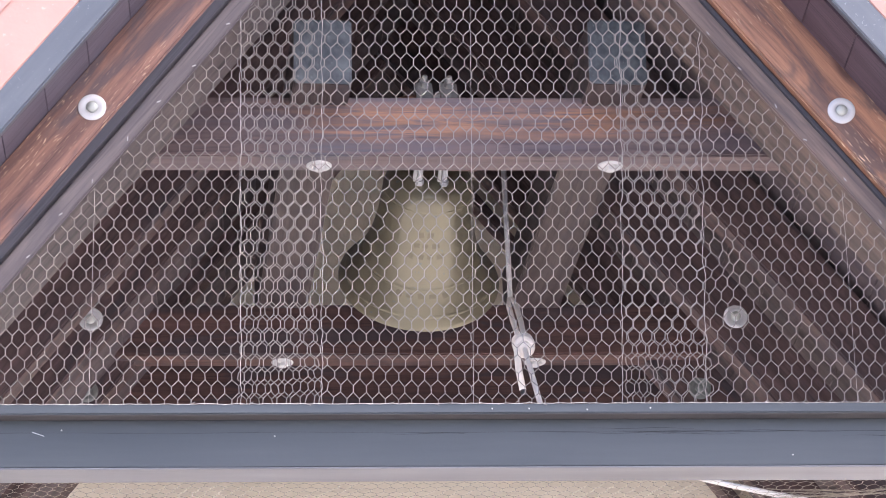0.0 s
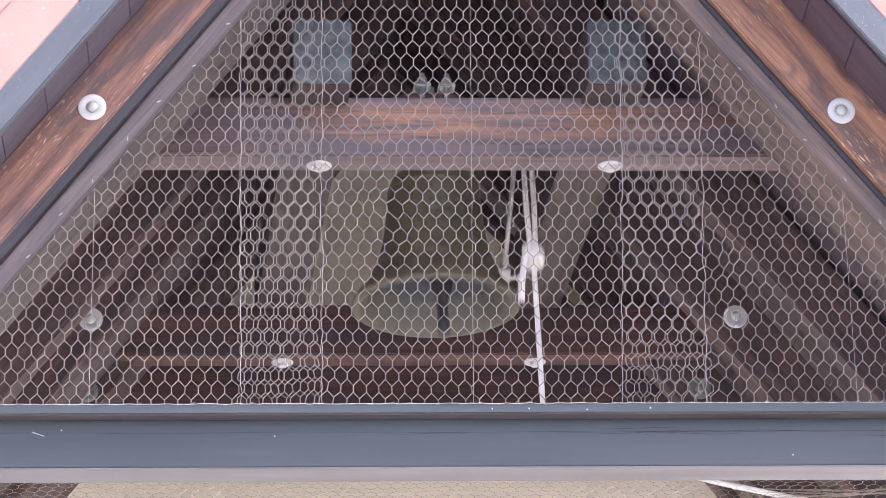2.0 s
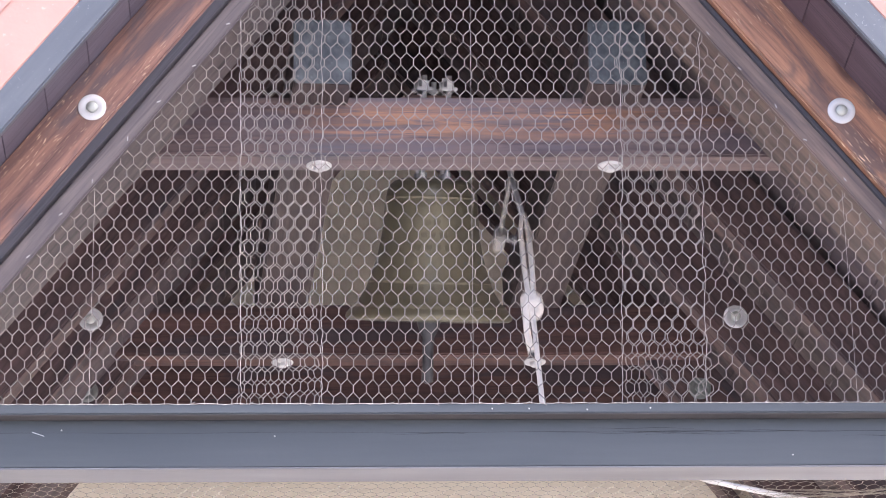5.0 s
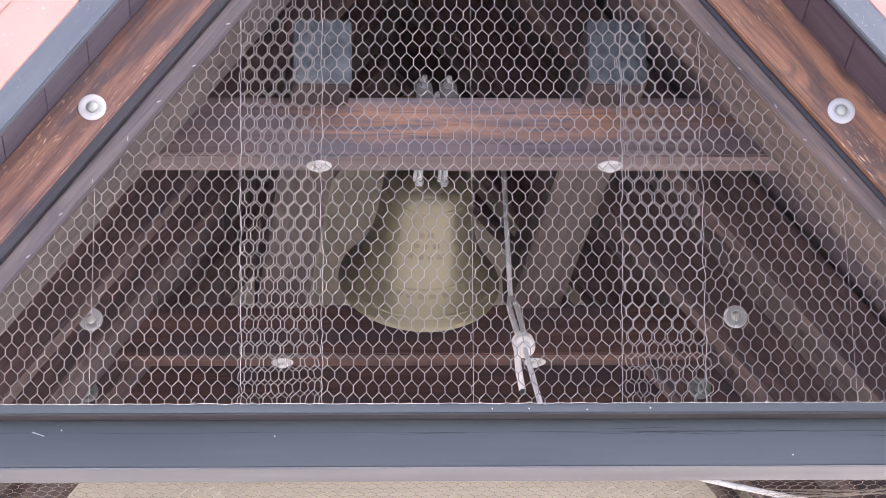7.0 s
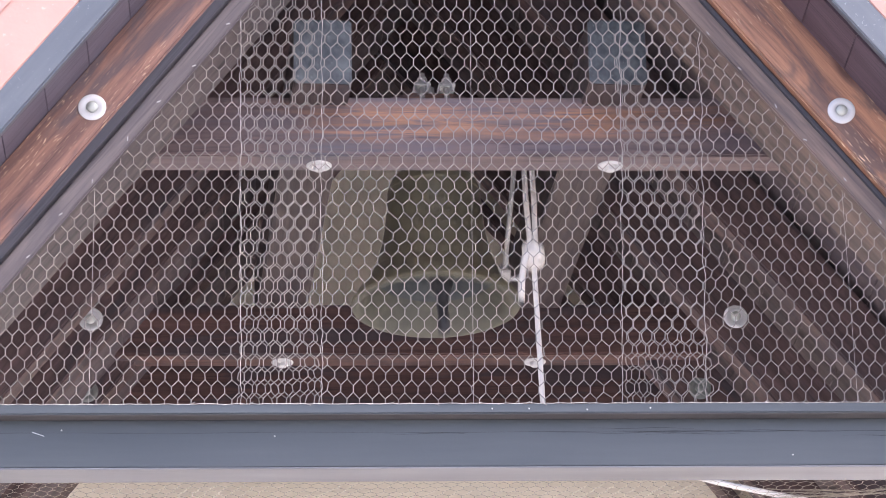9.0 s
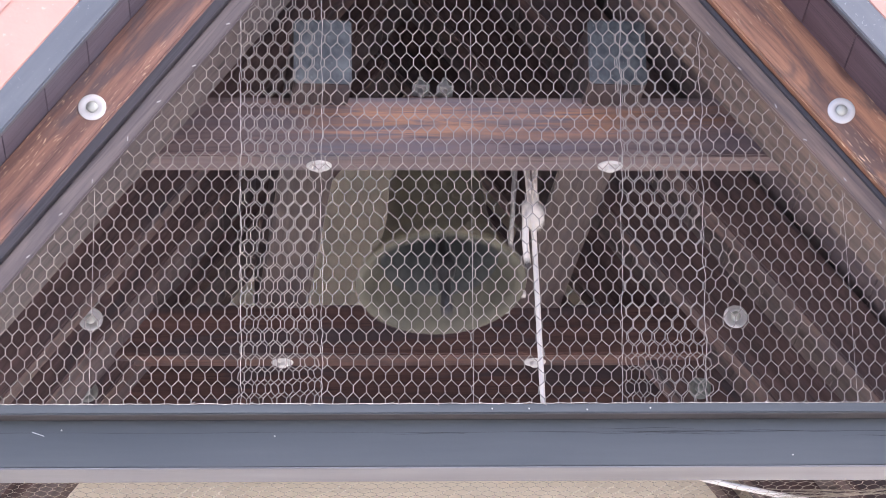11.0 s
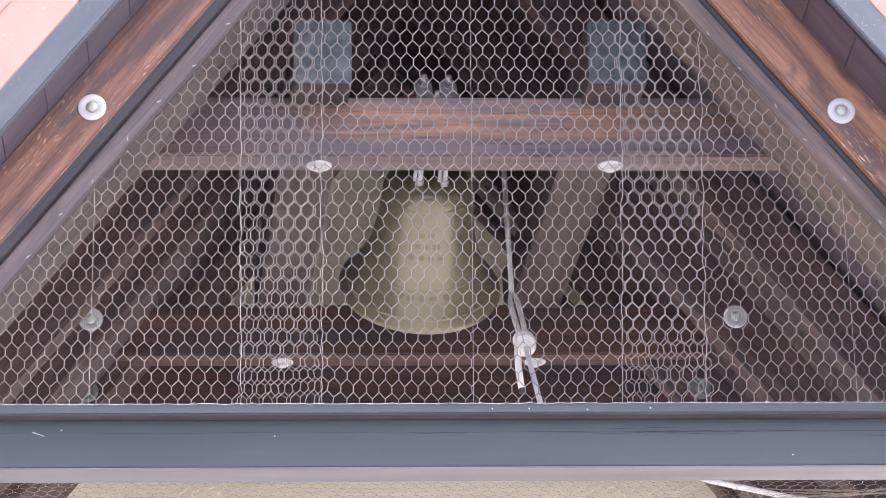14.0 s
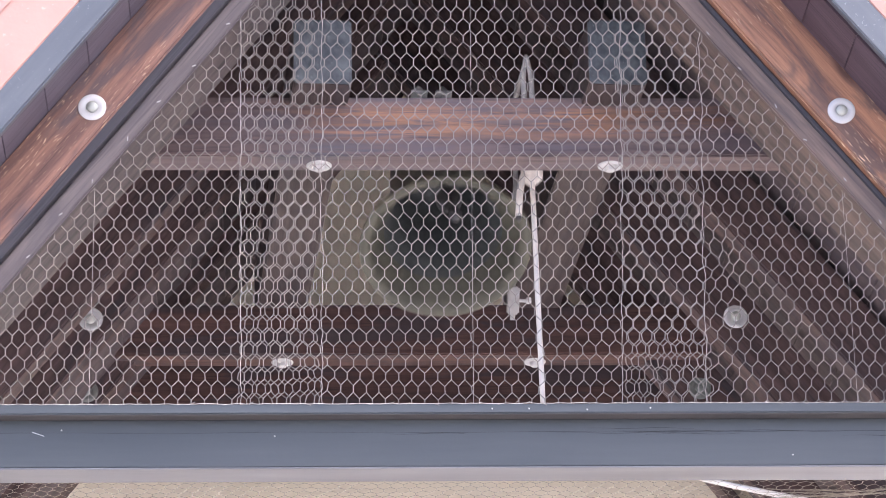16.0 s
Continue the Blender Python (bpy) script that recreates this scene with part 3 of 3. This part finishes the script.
clapper = part("clapper", lathe([(0.0, 0.0), (0.007, -0.002), (0.009, -0.18), (0.013, -0.24), (0.024, -0.268), (0.029, -0.288), (0.024, -0.312), (0.014, -0.332), (0.012, -0.38), (0.014, -0.434), (0.0, -0.440)], 24),
               M_IRON, bell, "dark iron clapper", smooth=True)
tagged(bell, "weathered bronze bell swinging from a wooden headstock", "bell")

# ---------------------------------------------------------------- bell rope
GUIDE = Vector((0.2215, 0.436, 3.856))
PATH_AFTER = (Vector((0.520, 0.40, 3.712)), Vector((0.553, 0.40, 3.702)), Vector((0.720, 0.40, 3.665)), Vector((1.9, 0.40, 3.45)))
LOOP = 0.288


def rope_loop():
    """Doubled strands from the lever to the knot, the knot and the loose tail; local -z runs down the rope."""
    top = empty("rope_loop")
    for s in (-1, 1):
        pts = [(s * 0.0015, 0, 0.010), (s * 0.0035, 0, -0.004), (s * 0.0085, 0, -0.05), (s * 0.0085, 0, -0.15), (s * 0.006, 0, -0.24), (s * 0.004, 0, -LOOP)]
        part("strand", tube(pts, [0.0026, 0.0045, 0.0058, 0.006, 0.006, 0.006], 10), M_ROPE, top, smooth=True)
    kn = bmesh.new()
    for k in range(3):
        pts = [(0.016 * math.cos(a), 0.016 * math.sin(a), -LOOP - 0.012 + 0.013 * k - 0.006 * math.sin(a + k)) for a in [2 * math.pi * i / 20 for i in range(21)]]
        tube(pts, 0.0085, 8, kn)
    tube([(0.0, 0, -LOOP + 0.012), (0.0, 0, -LOOP - 0.03)], 0.015, 10, kn)
    part("knot", kn, M_ROPE, top, "tight white rope knot", smooth=True)
    tl = part("tail", tube([(0.0, 0.0, 0.004), (-0.013, -0.004, -0.008), (-0.018, -0.006, -0.034), (-0.019, -0.006, -0.072), (-0.016, -0.006, -0.117)], 0.0075, 10), M_ROPE, top, smooth=True)
    part("whipping", lathe([(0, 0), (0.0062, 0.001), (0.0066, 0.014), (0, 0.015)], 12), M_IRON, tl, "dark taped rope end", pose(-0.0155, -0.006, -0.128))
    return tagged(top, "white rope loop with a knot and loose tail", "rope"), tl


loop, tail = rope_loop()
SEG = 0.05
SEGMENTS = []
seg_first = None
for i in range(30):
    if seg_first is None:
        seg_first = part("rope_length", tube([(0, 0, 0.004), (0, 0, 0.0005), (0, 0, -SEG - 0.0005), (0, 0, -SEG - 0.004)], [0.0045, 0.0058, 0.0058, 0.0045], 10), M_ROPE, smooth=True)
        ob = seg_first
    else:
        ob = share(seg_first, None, Matrix.Identity(4))
    tagged(ob, "length of white bell rope below the knot", "rope", "lengths of bell rope")
    SEGMENTS.append(ob)


def aim(p, q):
    """Local -z from p to q, local y roughly to the back."""
    d = (p - q).normalized()
    x = Vector((0, 1, 0)).cross(d).normalized()
    y = d.cross(x)
    m = Matrix.Identity(4)
    for i, c in enumerate((x, y, d)):
        m[0][i], m[1][i], m[2][i] = c
    m.translation = p
    return m


def along(path, s):
    for a, b in zip(path, path[1:]):
        l = (b - a).length
        if s <= l:
            return a + (b - a) * (s / l)
        s -= l
    return path[-1]


# ---------------------------------------------------------------- wire netting
HEX_W, HEX_H, TWIST = 0.0252, 0.02645, 0.26


DENTS = ((-0.112, 4.135, 0.022, -0.009, 0.006), (-0.085, 4.085, 0.020, 0.008, -0.007), (0.53, 4.41, 0.03, 0.010, 0.006),
         (0.56, 4.46, 0.025, -0.006, -0.009), (0.52, 4.02, 0.025, 0.010, -0.006), (0.60, 3.95, 0.05, -0.004, 0.005), (-0.25, 3.76, 0.03, 0.008, 0.007),
         (-0.22, 4.30, 0.03, -0.004, 0.006), (0.20, 3.80, 0.05, 0.003, -0.004))


def smooth(a, b, v):
    u = min(1.0, max(0.0, (v - a) / (b - a)))
    return u * u * (3 - 2 * u)


def netting(x0, x1, phase, row, y, seed, label, slips=(), lift=None):
    """Hexagonal wire netting between x0 and x1, cut to the gable and the sill; slips: where it is crumpled; lift: where its rows rise."""
    def place(x, z):
        n1 = noise.noise_vector(Vector((x * 7, z * 7, seed)))
        n2 = noise.noise_vector(Vector((x * 45, z * 45, seed + 7)))
        dx, dz = 0.0035 * n1.x + 0.0014 * n2.x, 0.0035 * n1.z + 0.0014 * n2.z
        for xa, xb, top, amount in slips:
            w = smooth(top, top - 0.13, z) * smooth(xa - 0.05, xa, x) * smooth(xb + 0.05, xb, x)
            dx += w * (amount + 0.5 * abs(amount) * n2.y)
            dz += w * 0.6 * abs(amount) * (n2.x + 0.6)
        for cx, cz, rad, ax, az in DENTS:
            w = math.exp(-((x - cx) ** 2 + (z - cz) ** 2) / (2 * rad * rad))
            dx += w * ax
            dz += w * az
        if lift:
            dz += lift[2] * smooth(lift[0], lift[1], x)
        return (x + dx, y + 0.003 * n1.y, z + dz)

    def inside(x, z):
        lim = APEX_LOW - 0.052 - 1.29 * abs(x - MID)
        return x0 <= x <= x1 and 3.702 < z < min(lim, 4.85)

    segs, h = [], HEX_H * TWIST
    for r in range(-1, 46):
        z = 3.70 + (row + r) * HEX_H
        shift = phase + (0.5 if r % 2 else 0.0)
        for c in range(int(x0 / HEX_W) - 2, int(x1 / HEX_W) + 2):
            x = (c + shift) * HEX_W
            if not inside(x, z):
                continue
            a, b = place(x, z - h), place(x, z + h)
            segs.append((a, b, 0.00112))
            for s in (-1, 1):
                if inside(x + s * HEX_W / 2, z + HEX_H):
                    segs.append((b, place(x + s * HEX_W / 2, z + HEX_H - h), 0.00100))
    net = empty("wire_netting")
    wires("hexagonal_mesh", segs, M_WIRE, net)
    return tagged(net, label, "wire netting", "sheets of wire netting"), place


def line_wire(net, x_low, x_top, place, r=0.0009, kink=0.0, seed=3):
    """A straight or kinked wire up the sheet, from the sill at x_low to the top at x_top."""
    pts, z = [], 3.706
    while True:
        x = x_low + (x_top - x_low) * (z - 3.71) / 0.87
        if z > min(4.85, APEX_LOW - 0.05 - 1.29 * abs(x - MID)):
            break
        w = noise.noise(Vector((x_low * 20, z * 16, seed))) + 0.5 * noise.noise(Vector((x_low * 20, z * 50, seed)))
        pts.append((x + kink * w, place(x, z)[1] - 0.001, z))
        z += 0.015
    wires("selvage_wire", [(a, b, 0.82 * r) for a, b in zip(pts, pts[1:])], M_SELVAGE, net, "straight edge wire", 4)


net, pl = netting(-0.95, -0.238, 0.22, 0.15, 0.0, 2, "galvanised hexagonal wire netting sheet stapled beside the rafter", ((-0.39, -0.24, 3.84, 0.006),))
line_wire(net, -0.237, -0.232, pl, 0.00085, 0.006)
line_wire(net, -0.678, -0.672, pl, 0.0005)
net, pl = netting(-0.392, 0.505, 0.98, 0.11, -0.003, 5, "wide middle sheet of galvanised hexagonal wire netting", ((-0.39, -0.24, 3.84, -0.007), (0.34, 0.50, 3.90, 0.008)))
line_wire(net, -0.390, -0.394, pl, 0.00085, 0.005)
line_wire(net, 0.052, 0.064, pl, 0.00055, 0.001)
line_wire(net, 0.498, 0.522, pl, 0.00085, 0.008)
net, pl = netting(0.342, 1.0, 0.93, 0.20, 0.003, 9, "galvanised hexagonal wire netting sheet with a crumpled lower corner", ((0.34, 0.50, 3.90, -0.008),), (0.48, 0.62, 0.011))
line_wire(net, 0.337, 0.366, pl, 0.00085, 0.005)
line_wire(net, 0.790, 0.785, pl, 0.0005)

# netting that closes the underside, from the sill to the wall
segs = []
for r in range(26):
    yy = 0.05 + r * HEX_H
    for c in range(84):
        x = -1.05 + c * HEX_W + (HEX_W / 2 if r % 2 else 0)
        q = HEX_H / 6

        def sag(x, y):
            n = noise.noise_vector(Vector((x * 8, y * 8, 3)))
            return (x + 0.003 * n.x, y + 0.003 * n.y, 3.590 + 0.006 * n.z)
        a, b = sag(x, yy - 1.56 * q), sag(x, yy + 1.56 * q)
        segs.append((a, b, 0.00055))
        for s in (-1, 1):
            segs.append((b, sag(x + s * HEX_W / 2, yy + HEX_H - 1.56 * q), 0.00042))
rng = random.Random(17)
loose = []
for k in range(16):
    x0, y0 = 0.62 + rng.uniform(-0.06, 0.10), 0.13 + rng.uniform(-0.03, 0.03)
    x1, y1 = 0.93 + rng.uniform(-0.08, 0.10), 0.065 + rng.uniform(-0.01, 0.03)
    pts = []
    for q in range(9):
        u = q / 8
        pts.append((x0 + (x1 - x0) * u, y0 + (y1 - y0) * u + 0.004 * math.sin(9 * u + k), 3.588 - 0.008 * math.sin(math.pi * u) + rng.uniform(-0.002, 0.002)))
    loose += [(a, b, 0.00045) for a, b in zip(pts, pts[1:])]
under = empty("floor_netting")
wires("hexagonal_mesh", segs, M_WIRE_DULL, under)
wires("gathered_edge", loose, M_WIRE_DULL, under, "gathered loose edge wires")
tagged(under, "flat wire netting closing the underside of the belfry", "wire netting")


# ---------------------------------------------------------------- movement
def motions():
    steps = [i / 10 for i in range(161)]
    bell_rows, clapper_rows, loop_rows, tail_rows = [], [], [], []
    seg_rows = [[] for _ in SEGMENTS]
    for t in steps:
        a = swing(t)
        m = Matrix.Translation(PIVOT) @ TURN @ Matrix.Rotation(radians(-a), 4, "X")
        bell_rows.append((t, m))
        d = 17 * beat(t) + 14 * max(0.0, beat(t - 0.29))
        clapper_rows.append((t, Matrix.Translation(CLAPPER_AT) @ Matrix.Rotation(radians(-d), 4, "X")))
        e = m @ LEVER_END
        lm = aim(e, GUIDE)
        loop_rows.append((t, lm))
        lean = Matrix.Rotation(radians(8 * beat(t - 0.12)), 4, "Y")
        tail_rows.append((t, Matrix.Translation((0, -0.012, -LOOP)) @ lm.to_3x3().inverted().to_4x4() @ lean))
        path = (e, GUIDE, *PATH_AFTER)
        for i, rows in enumerate(seg_rows):
            s = LOOP + i * SEG
            rows.append((t, aim(along(path, s), along(path, s + SEG))))
    walk(bell, bell_rows)
    walk(clapper, clapper_rows)
    walk(loop, loop_rows)
    walk(tail, tail_rows)
    for ob, rows in zip(SEGMENTS, seg_rows):
        walk(ob, rows)


motions()
